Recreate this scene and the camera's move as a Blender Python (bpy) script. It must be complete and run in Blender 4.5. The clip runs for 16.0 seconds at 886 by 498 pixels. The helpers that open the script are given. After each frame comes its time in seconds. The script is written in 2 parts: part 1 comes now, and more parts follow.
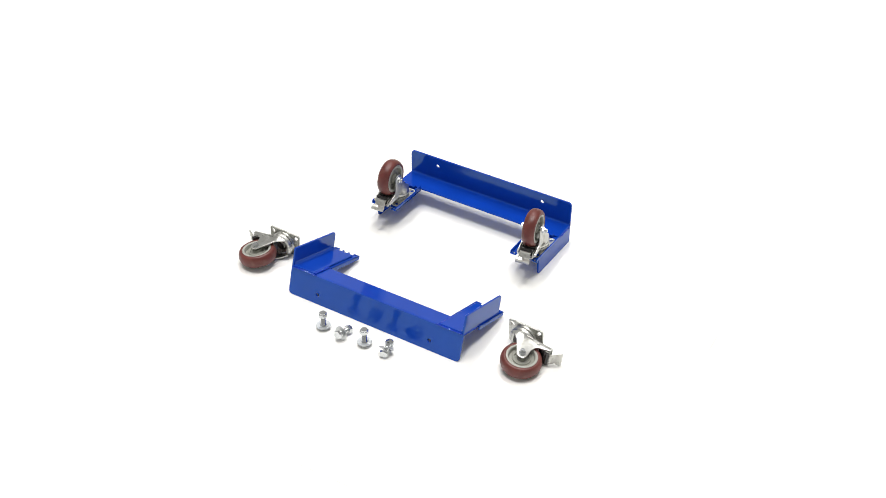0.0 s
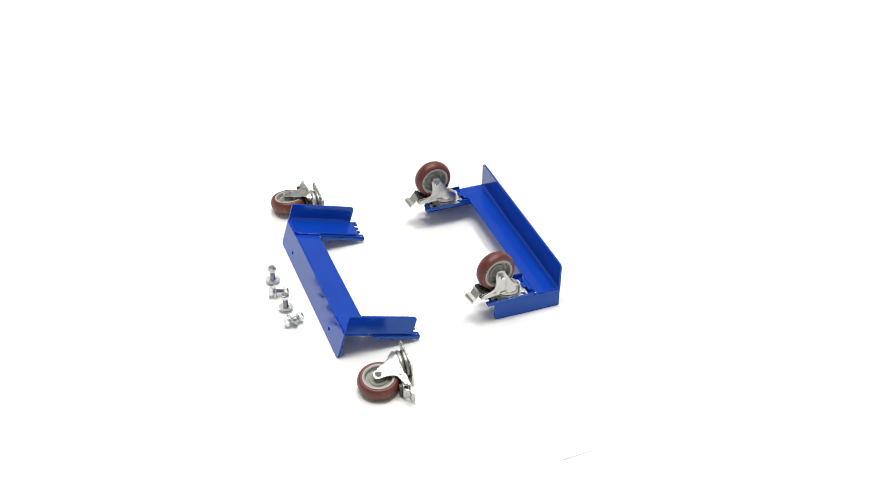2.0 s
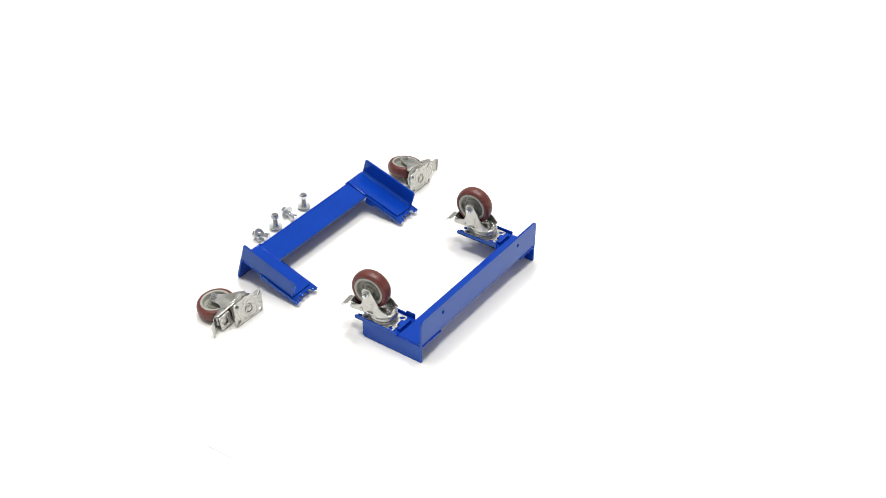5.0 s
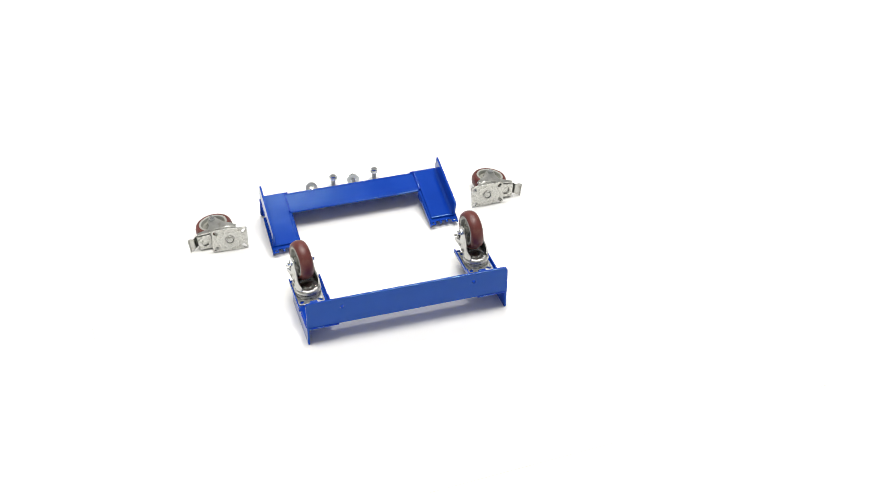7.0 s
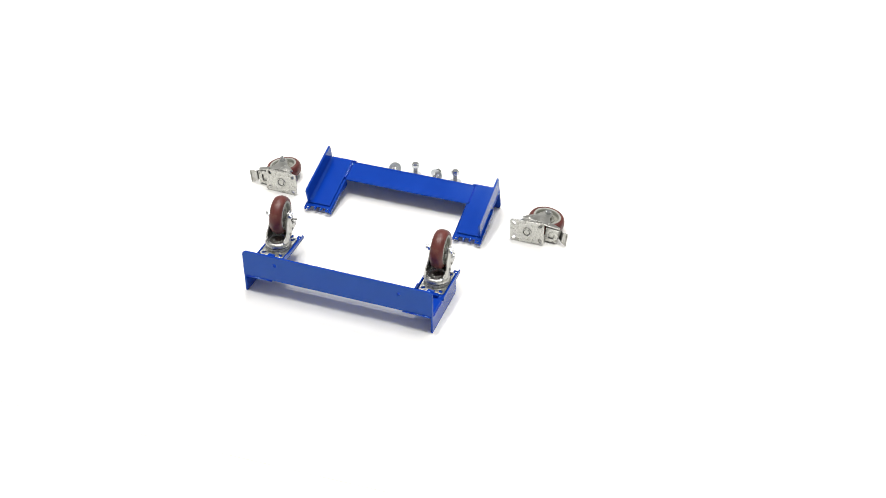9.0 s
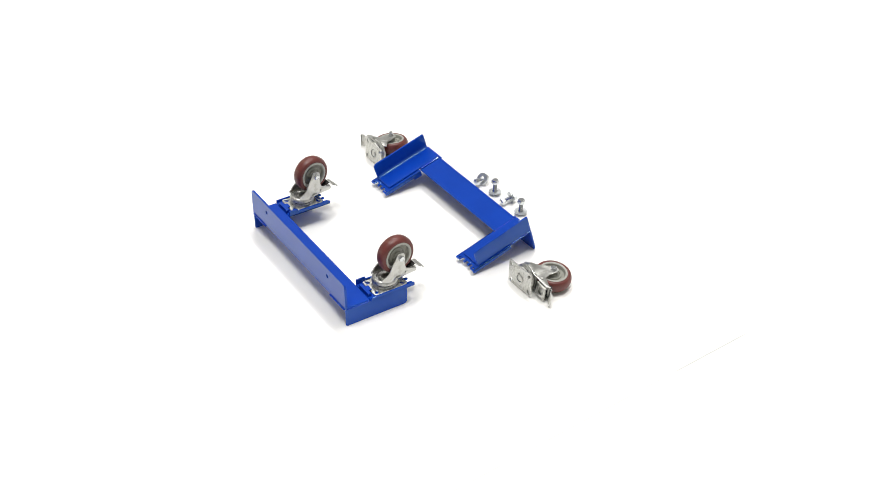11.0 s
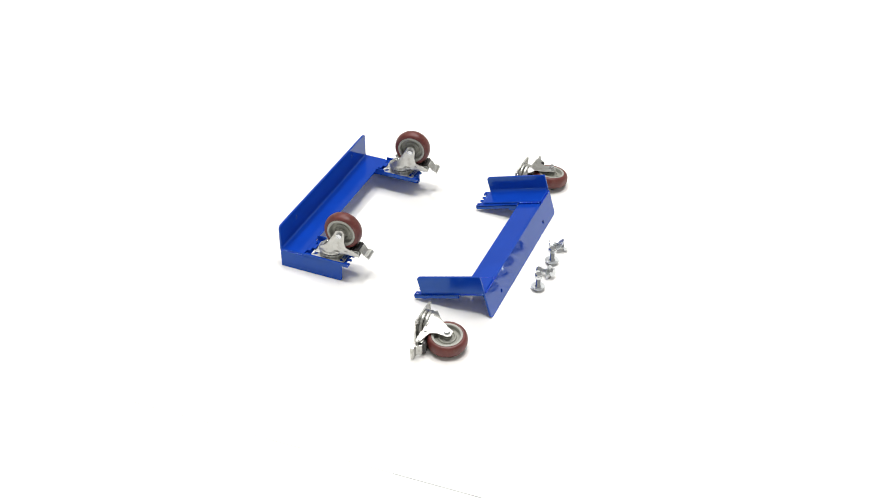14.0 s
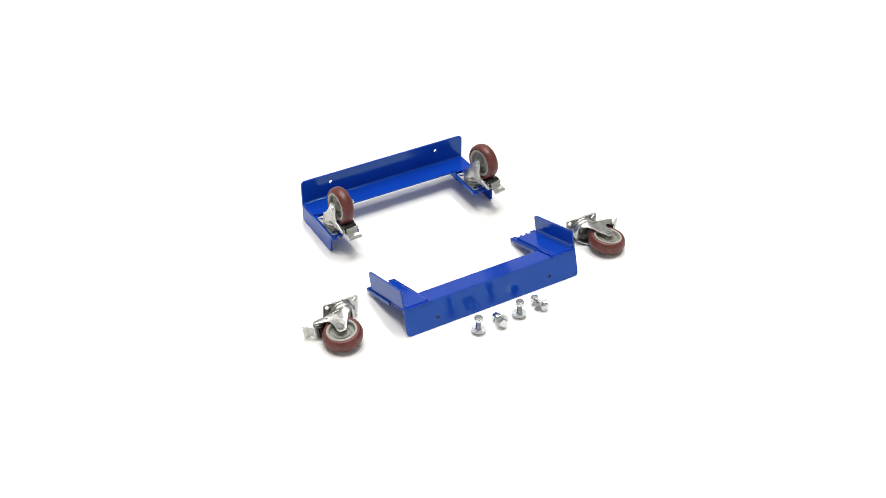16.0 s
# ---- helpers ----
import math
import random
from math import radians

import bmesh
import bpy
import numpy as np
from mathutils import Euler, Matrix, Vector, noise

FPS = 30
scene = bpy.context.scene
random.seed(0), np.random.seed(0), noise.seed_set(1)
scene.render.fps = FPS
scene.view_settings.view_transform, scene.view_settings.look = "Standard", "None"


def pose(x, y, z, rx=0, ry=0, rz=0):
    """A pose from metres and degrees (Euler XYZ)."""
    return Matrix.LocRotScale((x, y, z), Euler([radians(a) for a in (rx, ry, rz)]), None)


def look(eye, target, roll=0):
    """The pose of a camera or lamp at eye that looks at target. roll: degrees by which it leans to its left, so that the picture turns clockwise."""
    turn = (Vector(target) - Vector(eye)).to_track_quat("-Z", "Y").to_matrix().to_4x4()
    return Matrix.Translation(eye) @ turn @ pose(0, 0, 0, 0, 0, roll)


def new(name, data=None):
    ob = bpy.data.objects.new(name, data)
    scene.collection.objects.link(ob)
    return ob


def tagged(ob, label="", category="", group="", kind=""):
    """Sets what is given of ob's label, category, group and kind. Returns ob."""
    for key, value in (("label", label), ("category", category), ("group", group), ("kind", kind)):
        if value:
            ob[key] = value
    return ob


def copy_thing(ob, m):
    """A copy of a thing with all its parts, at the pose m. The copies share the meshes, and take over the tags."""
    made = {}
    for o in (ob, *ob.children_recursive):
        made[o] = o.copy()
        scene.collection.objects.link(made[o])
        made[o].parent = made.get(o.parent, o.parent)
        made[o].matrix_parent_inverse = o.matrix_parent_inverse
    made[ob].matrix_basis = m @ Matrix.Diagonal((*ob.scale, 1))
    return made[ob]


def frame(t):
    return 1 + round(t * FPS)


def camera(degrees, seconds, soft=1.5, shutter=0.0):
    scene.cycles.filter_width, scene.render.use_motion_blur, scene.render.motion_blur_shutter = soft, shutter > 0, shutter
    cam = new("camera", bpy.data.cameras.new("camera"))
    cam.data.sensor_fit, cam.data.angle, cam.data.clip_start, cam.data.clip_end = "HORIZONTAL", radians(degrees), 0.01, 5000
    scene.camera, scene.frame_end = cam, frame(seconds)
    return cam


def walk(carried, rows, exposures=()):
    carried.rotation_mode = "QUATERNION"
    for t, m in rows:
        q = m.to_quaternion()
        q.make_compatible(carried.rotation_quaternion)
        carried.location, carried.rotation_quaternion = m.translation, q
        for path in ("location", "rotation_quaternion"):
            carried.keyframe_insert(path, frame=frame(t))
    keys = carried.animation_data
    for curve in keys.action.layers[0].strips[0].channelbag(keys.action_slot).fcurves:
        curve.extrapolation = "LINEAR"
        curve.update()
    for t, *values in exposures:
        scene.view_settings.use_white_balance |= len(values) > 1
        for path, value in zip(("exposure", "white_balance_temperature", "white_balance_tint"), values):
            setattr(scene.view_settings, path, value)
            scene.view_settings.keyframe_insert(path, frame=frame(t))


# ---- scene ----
SECONDS = 16.0
cam = camera(40.04, SECONDS, soft=0.6)
EYE = Vector((0.0, -2.5, 1.8284))
PITCH, YAW = radians(35.92), radians(2.04)
WAY = Vector((math.sin(YAW) * math.cos(PITCH), math.cos(YAW) * math.cos(PITCH), -math.sin(PITCH)))
VIEW = look(EYE, EYE + WAY, 0.544)
walk(cam, [(0.0, VIEW), (SECONDS, VIEW)])

# ---- light: a white photo booth, softbox behind and above ----
world = bpy.data.worlds.new("studio")
scene.world = world
world.use_nodes = True
back = world.node_tree.nodes["Background"]
spot = world.node_tree.nodes.new("ShaderNodeTexCoord")
axes = world.node_tree.nodes.new("ShaderNodeSeparateXYZ")
rise = world.node_tree.nodes.new("ShaderNodeMapRange")     # white walls, dimmer ceiling
rise.inputs[1].default_value, rise.inputs[2].default_value = 0.15, 0.95
rise.inputs[3].default_value, rise.inputs[4].default_value = 0.46, 0.28
world.node_tree.links.new(spot.outputs["Generated"], axes.inputs[0])
world.node_tree.links.new(axes.outputs["Z"], rise.inputs[0])
world.node_tree.links.new(rise.outputs[0], back.inputs["Strength"])
back.inputs["Color"].default_value = (1.0, 0.985, 0.95, 1)
# studio lamps: three broad ones overhead and a small one behind the subject
for x, y, power, wide in ((0.48, 0.22, 1.02, 13), (-0.48, 0.08, 1.02, 13), (0.05, -0.28, 0.92, 13), (-0.005, 1.145, 0.85, 4.5)):
    lamp = bpy.data.lights.new("studio_lamp", "SUN")
    lamp.energy, lamp.angle, lamp.color = power, radians(wide), (1.0, 0.99, 0.97)
    new("studio_lamp", lamp).matrix_world = look((x, y, 2.0), (0, 0, 0))
scene.view_settings.exposure = 0.0


# ---- materials ----
def material(name, colour, rough=0.5, metal=0.0, vary=0.12, scale=30.0, bump=0.0, bump_scale=400.0, wear=None,
             wear_scale=60.0, wear_amount=0.5, spec=0.5, dimple=0.0, tint=(1, 1, 1)):
    mat = bpy.data.materials.new(name)
    mat.use_nodes = True
    nodes, links = mat.node_tree.nodes, mat.node_tree.links
    bsdf = nodes["Principled BSDF"]
    coord = nodes.new("ShaderNodeTexCoord")
    big = nodes.new("ShaderNodeTexNoise")
    big.inputs["Scale"].default_value, big.inputs["Detail"].default_value = scale, 6.0
    links.new(coord.outputs["Object"], big.inputs["Vector"])
    ramp = nodes.new("ShaderNodeMapRange")
    ramp.inputs[1].default_value, ramp.inputs[2].default_value = 0.3, 0.7
    ramp.inputs[3].default_value, ramp.inputs[4].default_value = 1.0 - vary, 1.0 + vary
    links.new(big.outputs["Fac"], ramp.inputs[0])
    mul = nodes.new("ShaderNodeVectorMath")
    mul.operation = "SCALE"
    mul.inputs[0].default_value = colour
    links.new(ramp.outputs[0], mul.inputs["Scale"])
    last = mul.outputs[0]
    if wear:
        spots = nodes.new("ShaderNodeTexNoise")
        spots.inputs["Scale"].default_value, spots.inputs["Detail"].default_value = wear_scale, 8.0
        links.new(coord.outputs["Object"], spots.inputs["Vector"])
        edge = nodes.new("ShaderNodeMapRange")
        edge.inputs[1].default_value, edge.inputs[2].default_value = 0.52, 0.70
        edge.inputs[3].default_value, edge.inputs[4].default_value = 0.0, wear_amount
        links.new(spots.outputs["Fac"], edge.inputs[0])
        mix = nodes.new("ShaderNodeMix")
        mix.data_type = "RGBA"
        links.new(edge.outputs[0], mix.inputs["Factor"])
        links.new(last, mix.inputs["A"])
        mix.inputs["B"].default_value = (*wear, 1)
        last = mix.outputs["Result"]
    links.new(last, bsdf.inputs["Base Color"])
    rr = nodes.new("ShaderNodeMapRange")
    rr.inputs[1].default_value, rr.inputs[2].default_value = 0.3, 0.7
    rr.inputs[3].default_value, rr.inputs[4].default_value = rough * 0.8, min(1.0, rough * 1.25)
    links.new(big.outputs["Fac"], rr.inputs[0])
    links.new(rr.outputs[0], bsdf.inputs["Roughness"])
    bsdf.inputs["Metallic"].default_value = metal
    bsdf.inputs["Specular IOR Level"].default_value = spec
    bsdf.inputs["Specular Tint"].default_value = (*tint, 1)
    if bump:
        rel = nodes.new("ShaderNodeBump")
        rel.inputs["Strength"].default_value, rel.inputs["Distance"].default_value = bump, dimple or 0.001
        if dimple:                               # flat paint film with scattered round pips
            cells = nodes.new("ShaderNodeTexVoronoi")
            cells.inputs["Scale"].default_value = bump_scale
            links.new(coord.outputs["Object"], cells.inputs["Vector"])
            dome = nodes.new("ShaderNodeMapRange")
            dome.interpolation_type = "SMOOTHSTEP"
            dome.inputs[1].default_value, dome.inputs[2].default_value = 0.45, 0.0
            links.new(cells.outputs["Distance"], dome.inputs[0])
            tone = nodes.new("ShaderNodeSeparateColor")
            links.new(cells.outputs["Color"], tone.inputs[0])
            pick = nodes.new("ShaderNodeMapRange")   # some cells carry no pip
            pick.inputs[1].default_value, pick.inputs[2].default_value = 0.05, 0.8
            links.new(tone.outputs[0], pick.inputs[0])
            pips = nodes.new("ShaderNodeMath")
            pips.operation = "MULTIPLY"
            links.new(dome.outputs[0], pips.inputs[0])
            links.new(pick.outputs[0], pips.inputs[1])
            height = pips.outputs[0]
        else:
            fine = nodes.new("ShaderNodeTexNoise")
            fine.inputs["Scale"].default_value, fine.inputs["Detail"].default_value = bump_scale, 3.0
            links.new(coord.outputs["Object"], fine.inputs["Vector"])
            height = fine.outputs["Fac"]
        links.new(height, rel.inputs["Height"])
        links.new(rel.outputs[0], bsdf.inputs["Normal"])
    return mat


BLUE = material("blue_paint", (0.004, 0.044, 0.37), 0.085, vary=0.06, scale=14, bump=1.0, bump_scale=250, dimple=0.00006, spec=0.48, tint=(0.55, 1.0, 0.9))
BLUE_WELD = material("painted_weld", (0.004, 0.031, 0.40), 0.14, vary=0.15, scale=90, bump=0.4, bump_scale=330, tint=(0.55, 1.0, 0.95))
ZINC = material("zinc_plate", (0.56, 0.56, 0.53), 0.40, 1.0, vary=0.30, scale=120, bump=0.16, bump_scale=170,
                wear=(0.24, 0.235, 0.20), wear_scale=110, wear_amount=0.85)
BRIGHT = material("bright_zinc", (0.54, 0.54, 0.515), 0.36, 1.0, vary=0.14, scale=45, bump=0.06, bump_scale=90,
                  wear=(0.36, 0.35, 0.31), wear_scale=90, wear_amount=0.7)
BOLT = material("bolt_zinc", (0.62, 0.64, 0.65), 0.20, 1.0, vary=0.08, scale=60)
WASHER = material("washer_zinc", (0.60, 0.62, 0.63), 0.42, 1.0, vary=0.08, scale=60)
RUBBER = material("maroon_polyurethane", (0.118, 0.024, 0.019), 0.42, vary=0.22, scale=40, bump=0.1, bump_scale=300,
                  wear=(0.20, 0.095, 0.07), wear_scale=48, wear_amount=0.5)
HUB = material("grey_hub_plastic", (0.26, 0.26, 0.225), 0.42, vary=0.14, scale=60)
RIM = material("light_grey_rim_plastic", (0.35, 0.35, 0.315), 0.42, vary=0.08, scale=60)
DARK = material("black_brake_plastic", (0.018, 0.017, 0.016), 0.4, vary=0.3, scale=90)
RECESS = material("dark_recess", (0.03, 0.03, 0.032), 0.5, 0.6, vary=0.3, scale=90)
WHITE = material("white_board", (0.87, 0.862, 0.838), 0.7, vary=0.004, scale=8, spec=0.1)
BOARD_EDGE = material("board_edge_shade", (0.48, 0.48, 0.475), 0.7, vary=0.4, scale=25, spec=0.1)


# ---- mesh helpers ----
def mesh_from(bm, name, mat, angle=18):
    data = bpy.data.meshes.new(name)
    bmesh.ops.recalc_face_normals(bm, faces=bm.faces)
    bm.to_mesh(data)
    bm.free()
    data.materials.append(mat)
    data.shade_smooth()
    data.set_sharp_from_angle(angle=radians(angle))
    return data


def part(name, bm, mat, parent, label="", angle=18):
    ob = new(name, mesh_from(bm, name, mat, angle))
    ob.parent = parent
    if label:
        tagged(ob, label)
    return ob


def joined(*pieces):
    """One bmesh out of several."""
    out = bmesh.new()
    for bm in pieces:
        data = bpy.data.meshes.new("tmp")
        bm.to_mesh(data)
        bm.free()
        out.from_mesh(data)
        bpy.data.meshes.remove(data)
    return out


def moved(bm, m):
    bm.transform(m)
    return bm


def box(x0, x1, y0, y1, z0, z1, bevel=0.0, steps=2):
    bm = bmesh.new()
    bmesh.ops.create_cube(bm, size=1)
    bm.transform(Matrix.Translation(((x0 + x1) / 2, (y0 + y1) / 2, (z0 + z1) / 2)) @ Matrix.Diagonal((x1 - x0, y1 - y0, z1 - z0, 1)))
    if bevel:
        bmesh.ops.bevel(bm, geom=bm.edges[:], offset=bevel, segments=steps, affect="EDGES", profile=0.5)
    return bm


def rounded(points, radius, steps=5):
    """A polygon with its corners rounded; a point may carry its own radius."""
    out, n = [], len(points)
    for i, p in enumerate(points):
        r = p[2] if len(p) > 2 else radius
        a, b, c = (Vector(points[j % n][:2]) for j in (i - 1, i, i + 1))
        u, w = (a - b), (c - b)
        lim = min(u.length, w.length) * 0.48
        half = u.angle(w) / 2
        d = min(r / max(math.tan(half), 0.05), lim)
        if d < 1e-5:
            out.append((b.x, b.y))
            continue
        p0, p1 = b + u.normalized() * d, b + w.normalized() * d
        for k in range(steps + 1):
            s = k / steps
            q = p0 * (1 - s) ** 2 + b * 2 * s * (1 - s) + p1 * s * s
            out.append((q.x, q.y))
    return out


def ring(x, y, r, n=16, squash=1.0):
    return [(x + r * math.cos(2 * math.pi * k / n), y + r * squash * math.sin(2 * math.pi * k / n)) for k in range(n)]


def slot(x, y, length, width, turn=0.0, n=6):
    pts, h = [], (length - width) / 2
    for side in (1, -1):
        for k in range(n + 1):
            a = -math.pi / 2 + math.pi * k / n
            px, py = side * (h + width / 2 * math.cos(a)), side * (width / 2 * math.sin(a))
            pts.append((x + px * math.cos(turn) - py * math.sin(turn), y + px * math.sin(turn) + py * math.cos(turn)))
    return pts


def sheet(outline, holes=(), thick=0.004, bevel=0.0006):
    """A flat plate in the xy plane from z = 0 to thick, with holes cut through and softened edges."""
    curve = bpy.data.curves.new("tmp", "CURVE")
    curve.dimensions, curve.fill_mode = "2D", "BOTH"
    curve.extrude, curve.bevel_depth, curve.bevel_resolution = thick / 2 - bevel, bevel, 3 if bevel > 0.001 else 1
    curve.offset = -bevel
    for loop in (outline, *holes):
        sp = curve.splines.new("POLY")
        sp.points.add(len(loop) - 1)
        for q, (x, y) in zip(sp.points, loop):
            q.co = (x, y, 0, 1)
        sp.use_cyclic_u = True
    ob = bpy.data.objects.new("tmp", curve)
    data = bpy.data.meshes.new_from_object(ob)
    bm = bmesh.new()
    bm.from_mesh(data)
    bmesh.ops.remove_doubles(bm, verts=bm.verts, dist=1e-6)
    bm.transform(Matrix.Translation((0, 0, thick / 2)))
    bpy.data.meshes.remove(data)
    bpy.data.objects.remove(ob)
    bpy.data.curves.remove(curve)
    return bm


def lathe(profile, n=40):
    """A turned body about z, from (radius, z) pairs; closed where the radius is nought."""
    bm = bmesh.new()
    rows = []
    for r, z in profile:
        if r < 1e-6:
            rows.append([bm.verts.new((0, 0, z))])
        else:
            rows.append([bm.verts.new((r * math.cos(2 * math.pi * k / n), r * math.sin(2 * math.pi * k / n), z)) for k in range(n)])
    for a, b in zip(rows, rows[1:]):
        for k in range(n):
            j = (k + 1) % n
            quad = [a[k % len(a)], a[j % len(a)], b[j % len(b)], b[k % len(b)]]
            face = list(dict.fromkeys(quad))
            if len(face) > 2:
                bm.faces.new(face)
    return bm


def strip(path, thick):
    """A bent strip of sheet metal along (y, z, width across x) points."""
    bm = bmesh.new()
    pts = [Vector(p[:2]) for p in path]
    rows = []
    for i, p in enumerate(pts):
        d = (pts[min(i + 1, len(pts) - 1)] - pts[max(i - 1, 0)]).normalized()
        nrm, width = Vector((-d.y, d.x)) * thick / 2, path[i][2]
        rows.append([bm.verts.new((s * width / 2, (p + nrm * f).x, (p + nrm * f).y)) for s, f in ((-1, 1), (1, 1), (1, -1), (-1, -1))])
    for a, b in zip(rows, rows[1:]):
        for k in range(4):
            bm.faces.new([a[k], a[(k + 1) % 4], b[(k + 1) % 4], b[k]])
    bm.faces.new(rows[0])
    bm.faces.new(rows[-1][::-1])
    return bm


def bead(x0, x1, y, z, r, rnd):
    """A lumpy weld bead along x."""
    bm = bmesh.new()
    n, rows = max(6, int(abs(x1 - x0) / 0.0012)), []
    for i in range(n + 1):
        x = x0 + (x1 - x0) * i / n
        rr = r * (0.70 + 0.35 * abs(math.sin(x * 620)) + 0.15 * rnd.random()) * (0.35 if i in (0, n) else 1)
        dy = (rnd.random() - 0.5) * r * 0.3
        rows.append([bm.verts.new((x, y + dy + rr * math.cos(2 * math.pi * k / 7), z + rr * 0.7 * math.sin(2 * math.pi * k / 7))) for k in range(7)])
    for a, b in zip(rows, rows[1:]):
        for k in range(7):
            bm.faces.new([a[k], a[(k + 1) % 7], b[(k + 1) % 7], b[k]])
    bm.faces.new(rows[0])
    bm.faces.new(rows[-1][::-1])
    return bm


def fillet(length, r, steps=5):
    """Concave inside corner along x from 0 to length: faces on y = 0 and z = 0, hollow towards +y +z."""
    bm = bmesh.new()
    arc = [(0.0, 0.0)] + [(r - r * math.sin(math.pi / 2 * k / steps), r - r * math.cos(math.pi / 2 * k / steps)) for k in range(steps + 1)]
    a, b = ([bm.verts.new((x, y, z)) for y, z in arc] for x in (0.0, length))
    for k in range(len(arc)):
        j = (k + 1) % len(arc)
        bm.faces.new([a[k], a[j], b[j], b[k]])
    bm.faces.new(a)
    bm.faces.new(b[::-1])
    return bm


X_UP = Matrix(((1, 0, 0, 0), (0, 0, -1, 0), (0, 1, 0, 0), (0, 0, 0, 1)))      # xy plate -> stands in xz, thick towards -y
Y_SIDE = Matrix(((0, 0, 1, 0), (1, 0, 0, 0), (0, 1, 0, 0), (0, 0, 0, 1)))     # xy plate -> stands in yz, thick towards +x
MOVERS = []

# ---- setting ----
floor = new("floor", mesh_from(box(-60, 60, -60, 60, -0.05, -0.0012), "floor", WHITE))
tagged(floor, "seamless white photo studio floor", "floor", kind="structure")
board = new("turntable_board", mesh_from(box(-0.791, 0.716, -0.78, 0.74, -0.0012, 0.0, 0.0), "turntable_board", WHITE))
tagged(board, "square white turntable board under the dolly parts", "turntable", kind="structure")
# grey slivers: the thin shadow line along the board's rim, put into the colour
for x0, x1, y0, y1 in ((0.716, 0.7166, 0.245, 0.465), (-0.7916, -0.791, -0.095, -0.028)):
    part("board_edge", box(x0, x1, y0, y1, -0.0012, 0.0), BOARD_EDGE, board, "stretch of the board's edge with its shadow line painted grey")
MOVERS.append((board, pose(0, 0, 0)))

# ---- dolly rail ----
LENGTH, HEIGHT, TOP, STEEL = 0.4850, 0.1193, 0.0538, 0.005
ARM, WIDE = 0.169, 0.064


def dolly_rail():
    """Rail that stands on the skirts of its two arms; outer face at y = 0, arms along +y."""
    rnd = random.Random(4)
    rail = new("dolly_rail")
    h = LENGTH / 2
    face = sheet(rounded([(-h, TOP - STEEL, 0), (h, TOP - STEEL, 0), (h, HEIGHT, 0.012), (-h, HEIGHT, 0.012)], 0),
                 [ring(s * 0.1585, 0.0951, 0.0048) for s in (-1, 1)], STEEL, 0.0008)
    beam = joined(moved(face, Matrix.Translation((0, STEEL, 0)) @ X_UP), box(-h, h, STEEL - 0.0006, 0.066, TOP - STEEL, TOP, 0.0023, 6))
    part("beam", beam, BLUE, rail, "blue painted steel angle beam with two bolt holes", 5)
    part("beam_fillet", moved(fillet(LENGTH - 0.005, 0.0055), Matrix.Translation((-h + 0.0025, STEEL - 0.0002, TOP - 0.0002))), BLUE, rail, "", 30)
    for s in (-1, 1):
        z1 = TOP - STEEL - 0.0004
        skirt = sheet(rounded([(0.0008, z1, 0), (0.0008, 0, 0.004), (ARM, 0, 0.010), (ARM, z1, 0.002)], 0), (), STEEL, 0.0013)
        skirt.transform(Matrix.Translation((s * h - (STEEL if s > 0 else 0), 0, 0)) @ Y_SIDE)
        xa, xb = sorted((s * (h - STEEL + 0.0006), s * (h - WIDE)))
        leg = box(xa, xb, 0.001, ARM, z1 - STEEL, z1, 0.0022, 6)
        arm = part("arm", joined(skirt, leg), BLUE, rail, "blue steel angle arm", 5)
        heel = moved(fillet(ARM - 0.008, 0.008), Matrix(((0, -1, 0, h - STEEL + 0.0002), (1, 0, 0, 0.004), (0, 0, -1, z1 - STEEL + 0.0002), (0, 0, 0, 1))))
        if s < 0:
            heel.transform(Matrix.Diagonal((-1, 1, 1, 1)))
        part("arm_fillet", heel, BLUE, arm, "", 30)
        # folded tray that takes the castor plate
        zt = z1
        xo, xi = h + 0.0040, h - 0.072
        w = xo - xi
        tips = [(0, 0.068), (w, 0.068), (w, 0.188), (w - 0.016, 0.188), (w - 0.016, 0.177), (0.016, 0.177), (0.016, 0.188), (0, 0.188)]
        base = sheet(rounded(tips, 0.0015, 2), [ring(0.0090, 0.182, 0.0030, 10), ring(w - 0.0090, 0.182, 0.0030, 10)], 0.003, 0.0004)
        base.transform(Matrix.Translation((xi, 0, zt)))
        if s < 0:
            base.transform(Matrix.Diagonal((-1, 1, 1, 1)))
        lips = []
        for xl in (xi, xo - 0.003):
            near = 0.0165 if xl == xi else 0.010          # the inner lip stands taller by the beam
            lip = sheet(rounded([(0.069, 0), (0.188, 0, 0.003), (0.188, 0.010, 0.005), (0.095, 0.010, 0.001), (0.093, near, 0.002), (0.069, near, 0.002)], 0.001), (), 0.003, 0.0005)
            lip.transform(Matrix.Translation((xl, 0, zt)) @ Y_SIDE)
            if s < 0:
                lip.transform(Matrix.Diagonal((-1, 1, 1, 1)))
            lips.append(lip)
        tray = part("castor_tray", joined(base, *lips), BLUE, arm)
        xc = s * (xi + xo) / 2
        part("stop_tab", joined(box(xc - 0.022, xc + 0.022, 0.069, 0.078, zt + 0.003, zt + 0.0115, 0.001),
                                box(xc - 0.009, xc + 0.009, 0.0775, 0.0865, zt + 0.0078, zt + 0.0112, 0.0008)), BLUE, arm)
        for dx in (-0.0085, 0.0085):
            prong = lathe([(0, 0), (0.0030, 0), (0.0034, 0.0006), (0.0034, 0.0120), (0.0026, 0.0135), (0, 0.0135)], 12)
            prong.transform(Matrix.Translation((xc + dx, 0.1715, zt + 0.0022)) @ Matrix.Rotation(radians(-90), 4, "X"))
            part("prong", prong, BLUE, arm, "", 40)
        part("retainer", box(xc - 0.015, xc + 0.015, 0.160, 0.1735, zt + 0.0028, zt + 0.0070, 0.0012), BLUE, arm)
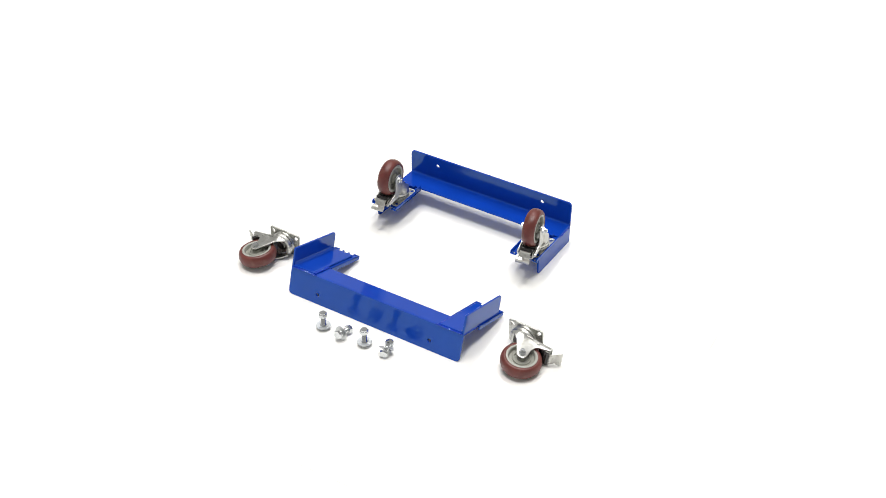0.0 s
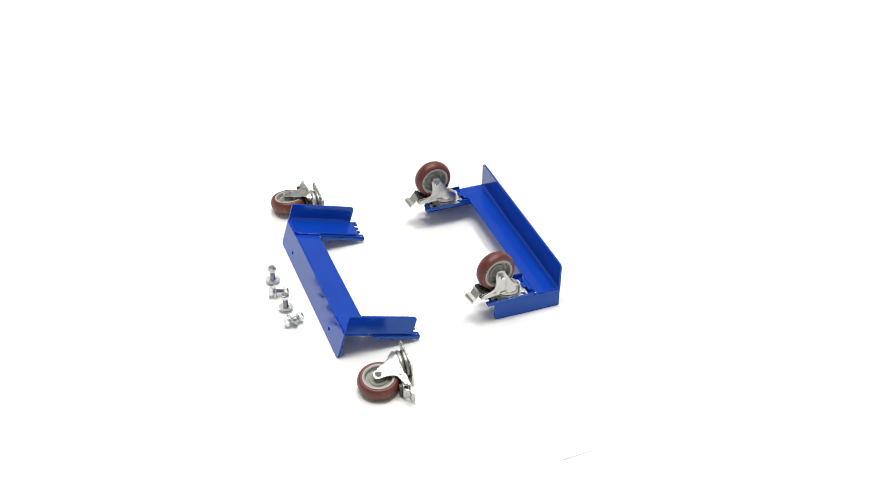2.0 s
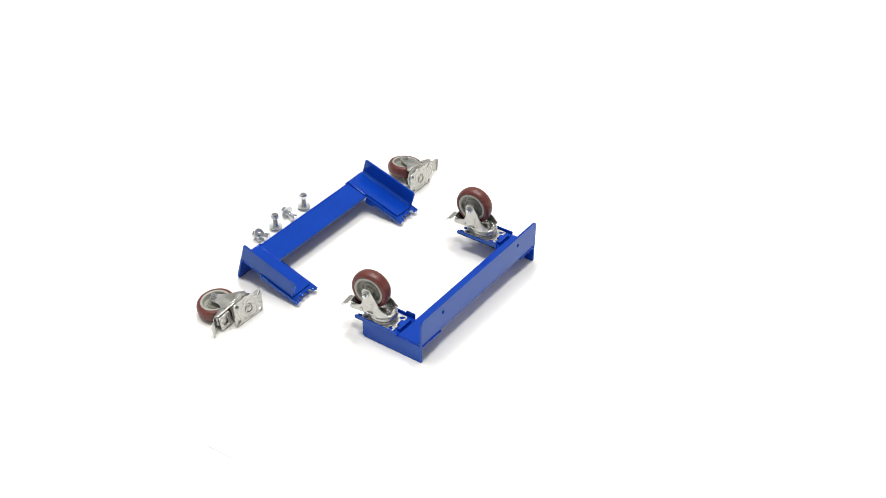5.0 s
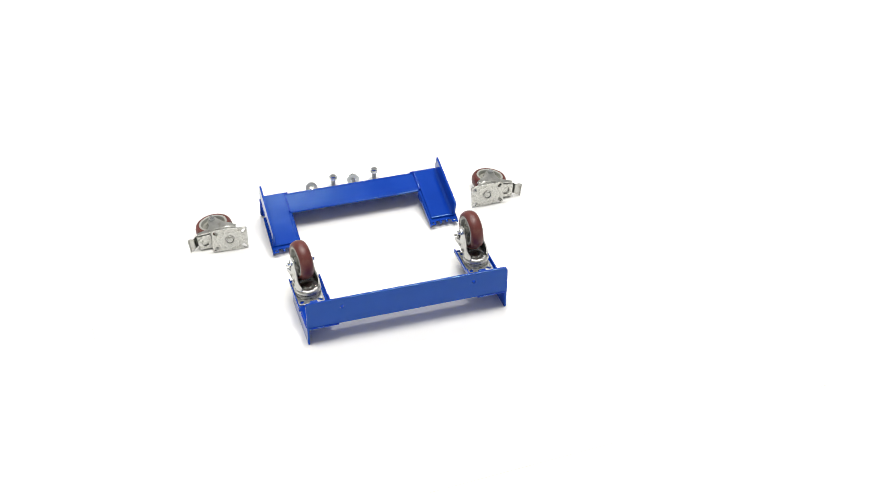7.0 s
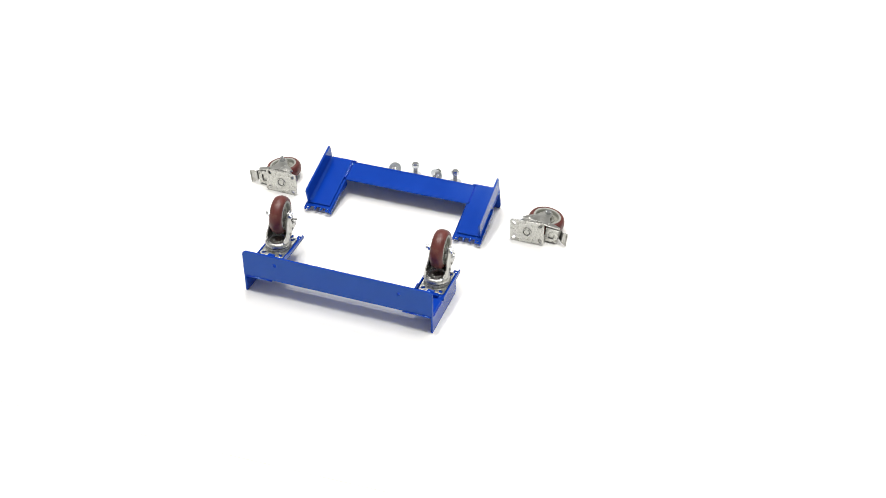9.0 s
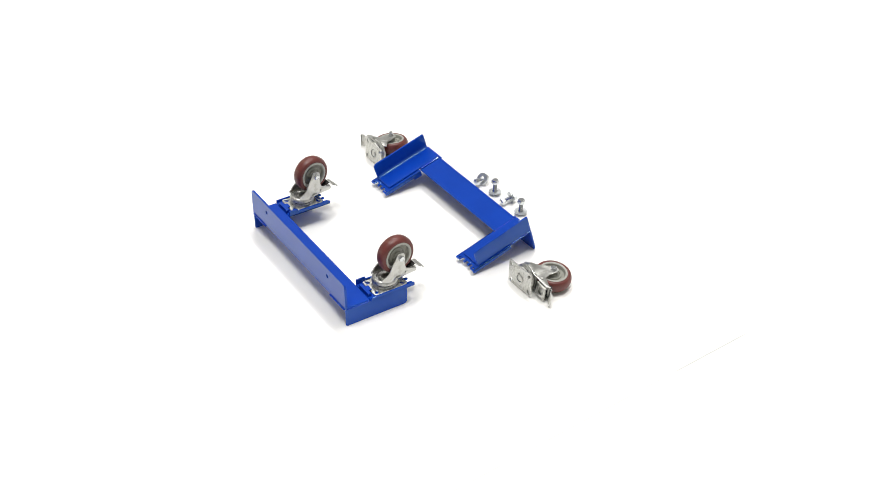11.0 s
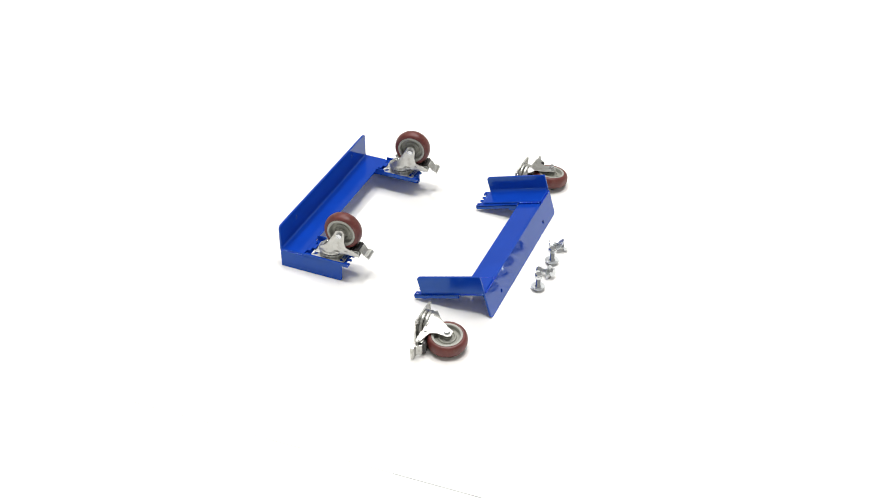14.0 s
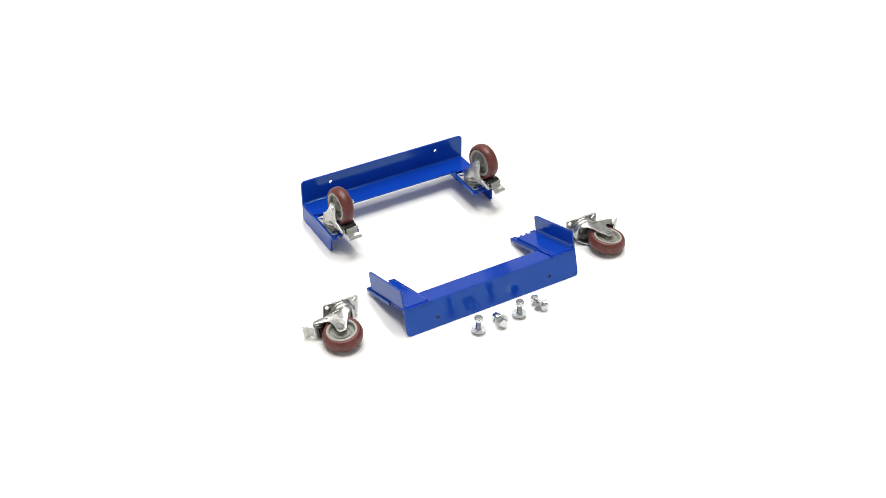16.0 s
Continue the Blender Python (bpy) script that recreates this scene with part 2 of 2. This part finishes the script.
        weld = bead(0.004, 0.064, 0, 0, 0.0038, rnd)
        weld.transform(Matrix.Translation((s * (h - WIDE - 0.0008), 0, TOP - STEEL - 0.0018)) @ pose(0, 0, 0, 0, 0, 90))
        part("weld", weld, BLUE_WELD, arm, "", 50)
        part("weld", bead(s * (h - 0.004), s * (h - 0.075), -0.0002, TOP - STEEL - 0.001, 0.0026, rnd), BLUE_WELD, arm, "", 50)
        weld = bead(0.004, 0.064, 0, 0, 0.0024, rnd)
        weld.transform(Matrix.Translation((s * (h - 0.0005), 0, TOP - STEEL)) @ pose(0, 0, 0, 0, 0, 90))
        part("weld", weld, BLUE_WELD, arm, "", 50)
    return rail


# ---- castor ----
TRAIL, AXLE, RADIUS, TREAD = 0.032, 0.0760, 0.0479, 0.032


def castor():
    """Swivel castor: plate from z = 0 up, wheel above it, trailing towards +y with its brake pedal."""
    thing = new("swivel_castor")
    a, b = 0.0318, 0.0450
    holes = [slot(s * 0.0222, q * 0.0352, 0.0130, 0.0082, q * s * 0.75) for s in (-1, 1) for q in (-1, 1)]
    plate = part("top_plate", sheet(rounded([(-a, -b), (a, -b), (a, b), (-a, b)], 0.006), holes, 0.004), ZINC, thing,
                 "zinc plated steel plate with four slotted holes")
    part("pin_collar", lathe([(0.0092, 0.0005), (0.0092, -0.0024), (0.0099, -0.0030), (0.0114, -0.0029), (0.0122, -0.0020), (0.0127, 0.0005), (0.0092, 0.0005)], 28), ZINC, plate)
    # groove floor coloured near black, standing in for the shade inside it
    part("pin_groove", lathe([(0, -0.0004), (0.0094, -0.0004), (0.0094, 0.0004), (0, 0.0004)], 24), RECESS, plate)
    part("king_pin", lathe([(0, -0.0024), (0.0050, -0.0023), (0.0074, -0.0016), (0.0082, -0.0002), (0.0082, 0.0005), (0, 0.0005)], 28), ZINC, plate, "", 40)
    part("raceway", lathe([(0.0, 0.0035), (0.0295, 0.0035), (0.0305, 0.0055), (0.0305, 0.0085), (0.0290, 0.0105), (0.0275, 0.0110), (0.0275, 0.0125),
                           (0.0300, 0.0135), (0.0320, 0.0165), (0.0315, 0.0200), (0.0290, 0.0235), (0.026, 0.0255), (0.0225, 0.0255), (0.0185, 0.0215), (0.011, 0.0205),
                           (0.010, 0.0235), (0, 0.0240)], 40), ZINC, thing, "round ball raceway of dull zinc", 40)
    part("bearing_gap", lathe([(0.0270, 0.0108), (0.0280, 0.0108), (0.0280, 0.0128), (0.0270, 0.0128), (0.0270, 0.0108)], 32), RECESS, thing)
    balls = []
    for k in range(24):
        one = bmesh.new()
        bmesh.ops.create_uvsphere(one, u_segments=8, v_segments=5, radius=0.0019)
        balls.append(moved(one, Matrix.Translation((0.0205 * math.cos(k * math.pi / 12), 0.0205 * math.sin(k * math.pi / 12), 0.0242))))
    part("bearing_balls", joined(*balls), BOLT, thing, "", 60)
    # fork: two cheeks and the crown
    cheek = rounded([(-0.021, 0.024, 0.003), (-0.0245, 0.030, 0.006), (-0.001, 0.0470, 0.03), (TRAIL - 0.0125, AXLE + 0.004, 0.01), (TRAIL - 0.009, AXLE + 0.012, 0.008),
                     (TRAIL + 0.009, AXLE + 0.012, 0.008), (TRAIL + 0.0125, AXLE + 0.002, 0.008), (TRAIL + 0.0105, AXLE - 0.020, 0.008),
                     (TRAIL + 0.015, AXLE - 0.036, 0.009), (TRAIL + 0.046, AXLE - 0.047, 0.003), (TRAIL + 0.044, AXLE - 0.055, 0.003),
                     (0.030, 0.0205, 0.012)], 0.004, 4)
    fork = []
    for s in (-1, 1):
        one = sheet(cheek, (), 0.003, 0.0005)
        one.transform(Matrix.Translation((0.0205 if s > 0 else -0.0235, 0, 0)) @ Y_SIDE)
        for axis, cuts in ((2, (0.029, 0.034, 0.039, 0.044, 0.049, 0.055, 0.063, 0.071)), (1, (-0.018, -0.011, -0.004, 0.004, 0.011, 0.018, 0.025))):
            for cut in cuts:
                nrm = Vector((0, 1 if axis == 1 else 0, 1 if axis == 2 else 0))
                bmesh.ops.bisect_plane(one, geom=one.verts[:] + one.edges[:] + one.faces[:], plane_co=nrm * cut, plane_no=nrm)
        for v in one.verts:                      # the cheeks wrap round the crown at their foot
            k = max(0.0, min(1.0, (0.058 - v.co.z) / 0.028))
            foot = max(0.0205, math.sqrt(max(0.0, 0.0285 ** 2 - v.co.y ** 2)) - 0.0015)
            v.co.x += s * k * (foot - 0.0205)
        fork.append(one)
    crown = sheet(rounded([(-0.027, -0.020, 0.02), (0.027, -0.020, 0.02), (0.0275, 0.030), (0.018, 0.034), (-0.018, 0.034), (-0.0275, 0.030)], 0.004),
                  [ring(0, 0, 0.0228, 28)], 0.003, 0.0006)
    crown.transform(Matrix.Translation((0, 0, 0.0232)))
    part("fork", joined(*fork, crown), BRIGHT, thing, "bright zinc steel fork", 40)
    # wheel about x
    turn = Matrix.Translation((0, TRAIL, AXLE)) @ Matrix.Rotation(radians(90), 4, "Y")
    w = TREAD / 2
    tyre = [(0.0365, -w + 0.001), (0.0395, -w), (0.0432, -w + 0.002), (0.0459, -w + 0.006), (0.0474, -w + 0.011), (RADIUS, 0),
            (0.0474, w - 0.011), (0.0459, w - 0.006), (0.0432, w - 0.002), (0.0395, w), (0.0365, w - 0.001)]
    web = [(0, -0.015), (0.009, -0.015), (0.0105, -0.0142), (0.0115, -0.0085), (0.0165, -0.0075), (0.0180, -0.0098), (0.0205, -0.0098), (0.0220, -0.0070),
           (0.0300, -0.0062), (0.0300, 0.0062), (0.0220, 0.0070), (0.0205, 0.0098), (0.0180, 0.0098), (0.0165, 0.0075), (0.0115, 0.0085), (0.0105, 0.0142), (0.009, 0.015), (0, 0.015)]
    wheel = part("wheel", moved(lathe(web, 48), turn), HUB, thing, "wheel with grey plastic hub and red tread", 35)
    part("tyre", moved(lathe(tyre, 56), turn), RUBBER, wheel, "dark red polyurethane tread", 50)
    rim = [(0.0290, -0.0065), (0.0308, -0.0148), (0.0325, -0.0158), (0.0360, -0.0155), (0.0368, -0.013), (0.0368, 0.013), (0.0360, 0.0155), (0.0325, 0.0158),
           (0.0308, 0.0148), (0.0290, 0.0065), (0.0290, -0.0065)]
    part("rim", moved(lathe(rim, 48), turn), RIM, wheel, "light grey rim ring", 35)
    part("axle", moved(lathe([(0, -0.0365), (0.0042, -0.0365), (0.005, -0.0355), (0.005, 0.028), (0, 0.028)], 14), turn), BOLT, wheel)
    for s in (1, -1):
        nut = lathe([(0, 0.0), (0.0076, 0.0), (0.0080, 0.001), (0.0080, 0.0058), (0.0070, 0.0068), (0.005, 0.0068), (0.0045, 0.0062), (0, 0.0062)], 6)
        nut.transform(turn @ (Matrix.Translation((0, 0, s * 0.0235)) @ (Matrix.Identity(4) if s > 0 else Matrix.Rotation(math.pi, 4, "X"))))
        part("axle_nut", nut, BOLT, wheel)
    # brake
    bracket = sheet(rounded([(-0.0175, TRAIL + 0.012), (0.0175, TRAIL + 0.012), (0.0175, TRAIL + 0.046), (-0.0175, TRAIL + 0.046)], 0.002),
                    [rounded([(-0.010, TRAIL + 0.022), (0.010, TRAIL + 0.022), (0.010, TRAIL + 0.036), (-0.010, TRAIL + 0.036)], 0.0015)], 0.002, 0.0004)
    brake = part("brake", joined(moved(bracket, Matrix.Translation((0, 0, 0.0165))), box(-0.014, 0.014, TRAIL + 0.014, TRAIL + 0.044, 0.0205, 0.0222, 0.0005),
                                 box(-0.0188, -0.0170, TRAIL + 0.013, TRAIL + 0.046, 0.0168, 0.0335, 0.0005), box(0.0170, 0.0188, TRAIL + 0.013, TRAIL + 0.046, 0.0168, 0.0335, 0.0005)), ZINC, thing, "zinc brake bracket with a black shoe and a bent pedal")
    slope = pose(0, TRAIL + 0.0345, 0.0325, 33, 0, 0)
    shoe = [box(-0.015, 0.015, TRAIL + 0.014, TRAIL + 0.036, 0.0222, 0.0262, 0.0015), moved(box(-0.0165, 0.0165, -0.013, 0.012, -0.0040, 0.0030, 0.0012), slope)]
    for u in range(4):                           # raised teeth that bite the tread
        for v in range(2):
            shoe.append(moved(box(-0.0022, 0.0022, -0.0024, 0.0024, 0.0022, 0.0052, 0.0008), slope @ pose(-0.0132 + 0.0088 * u, -0.005 + 0.0105 * v, 0)))
    part("brake_shoe", joined(*shoe), DARK, brake, "black toothed brake mechanism")
    part("rivet", moved(lathe([(0, -0.0262), (0.0028, -0.0260), (0.0036, -0.0250), (0.0036, 0.0250), (0.0028, 0.0260), (0, 0.0262)], 12),
                        Matrix.Translation((0, TRAIL + 0.014, 0.0290)) @ Matrix.Rotation(radians(90), 4, "Y")), ZINC, brake)
    pedal = strip([(TRAIL + 0.0390, 0.0315, 0.028), (TRAIL + 0.0430, 0.0338, 0.028), (TRAIL + 0.0490, 0.0335, 0.028), (TRAIL + 0.0520, 0.0310, 0.028), (TRAIL + 0.0555, 0.0250, 0.028),
                   (TRAIL + 0.0580, 0.0225, 0.028), (TRAIL + 0.0605, 0.0218, 0.029), (TRAIL + 0.0612, 0.0217, 0.034), (TRAIL + 0.0672, 0.0207, 0.035), (TRAIL + 0.0700, 0.0182, 0.035),
                   (TRAIL + 0.0708, 0.0145, 0.034)], 0.0020)
    part("pedal", pedal, BRIGHT, brake, "bent zinc steel brake pedal", 30)
    return thing


# ---- bolt ----
def hexagon(z0, z1, r, chamfer=0.001):
    return lathe([(0, z0), (r - chamfer, z0), (r, z0 + chamfer), (r, z1 - chamfer), (r - chamfer, z1), (0, z1)], 6)


def bolt(washer_z, lean=0.0):
    """Hex bolt on its head, with a loose washer and a nut on the thread end."""
    thing = new("hex_bolt")
    thread = [(0, 0.007)]
    z = 0.007
    while z < 0.0455:
        thread += [(0.0060, z), (0.0053, z + 0.0009)]
        z += 0.0018
    thread.append((0, z))
    part("head", hexagon(0, 0.0078, 0.0108), BOLT, thing)
    part("shank", lathe(thread, 14), BOLT, thing, "threaded zinc shank")
    part("nut", joined(hexagon(0.0345, 0.044, 0.0108), lathe([(0, 0.044), (0.0085, 0.044), (0.0078, 0.0462), (0, 0.0462)], 14)), BOLT, thing)
    ringed = lathe([(0.0078, 0), (0.0168, 0), (0.0172, 0.0006), (0.0172, 0.0018), (0.0168, 0.0024), (0.0078, 0.0024), (0.0078, 0)], 32)
    ringed.transform(pose(-0.0016 if lean else 0, 0, washer_z, 0, lean, 0))
    part("washer", ringed, WASHER, thing, "plain zinc washer")
    return thing


def place(ob, m, label, category, group):
    ob.matrix_basis = m
    tagged(ob, label, category, group)
    MOVERS.append((ob, m))
    return ob


# upright rail with two castors on it
STAND = pose(-0.0894, -0.2703, 0, 0, 0, -2.65)
rail = place(dolly_rail(), STAND, "blue steel dolly rail standing on its skirts with mounted castors", "dolly rail", "dolly rails")
# the other rail lies upside down, on the edge of its beam and the tips of its trays
TILT = 16.45
FLIP = pose(-0.0704, 0.2905, 0, 0, 0, 180 - 2.34) @ pose(0, 0, 0, -TILT, 0, 0) @ Matrix.Translation((0, 0, HEIGHT)) @ pose(0, 0, 0, 0, 180, 0)
tip = copy_thing(rail, FLIP)
tagged(tip, "blue steel dolly rail lying upside down without castors")
MOVERS.append((tip, FLIP))

CASTORS = "dolly castors"
first = castor()
SEAT = TOP - STEEL - 0.0004 + 0.003
m3 = STAND @ pose(0.2070, 0.1280, SEAT, 0, 0, 0)
m4 = STAND @ pose(-0.2120, 0.1280, SEAT, 0, 0, 0)
place(first, m3, "swivel castor with red wheel mounted upside down on the rail", "castor", CASTORS)
fourth = copy_thing(first, m4)
MOVERS.append((fourth, m4))
for mounted, swivel in ((first, 3.5), (fourth, 8.0)):
    for ob in mounted.children:
        if ob.name.split(".")[0] in ("fork", "wheel", "brake"):
            ob.matrix_basis = pose(0, 0, 0, 0, 0, swivel)
# loose castors lie on their side: plate on edge, wheel flat, resting on the axle nut
ON_SIDE = (Matrix(((0, 1, 0, 0), (0, 0, 1, 0), (1, 0, 0, 0), (0, 0, 0, 1))), Matrix(((0, -1, 0, 0), (0, 0, 1, 0), (-1, 0, 0, 0), (0, 0, 0, 1))))
for base, basis, swivel in ((pose(0.2748, 0.1419, 0.0330, -1.5, -1.9, -2.0), ON_SIDE[0], 9.3), (pose(-0.4185, 0.1702, 0.0325, -2.5, 0.9, -4.8), ON_SIDE[1], -8.1)):
    m = base @ basis
    loose = copy_thing(first, m)
    for ob in loose.children:
        if ob.name.split(".")[0] in ("fork", "wheel", "brake"):
            ob.matrix_basis = pose(0, 0, 0, 0, 0, swivel)
    tagged(loose, "loose swivel castor with red wheel lying on its side")
    MOVERS.append((loose, m))

# bolts beside the lying rail
BOLTS = "hex bolts with washers"
upright = bolt(0.008)
place(upright, pose(0.022, 0.350, 0, 0, 0, 10), "zinc hex bolt with washer standing on its head", "bolt", BOLTS)
m = pose(-0.094, 0.353, 0, 0, 0, 40)
MOVERS.append((copy_thing(upright, m), m))
for x, y, z, tip_over, turn, lean, off in ((-0.033, 0.375, 0.0186, 101, -99, 0, 0.0125), (-0.158, 0.374, 0.0125, 85, -80, -34, 0.0178)):
    place(bolt(off, lean), pose(x, y, z, 0, tip_over, turn), "zinc hex bolt with washer lying on its side", "bolt", BOLTS)


# ---- turning ----
SPEED = -18.6


def motions():
    """Everything on the board turns at an even speed about the upright axis."""
    times = [0.25 * k for k in range(int(SECONDS * 4) + 1)]
    for ob, m in MOVERS:
        walk(ob, [(t, pose(0, 0, 0, 0, 0, SPEED * (t - 8.0)) @ m) for t in times])


motions()
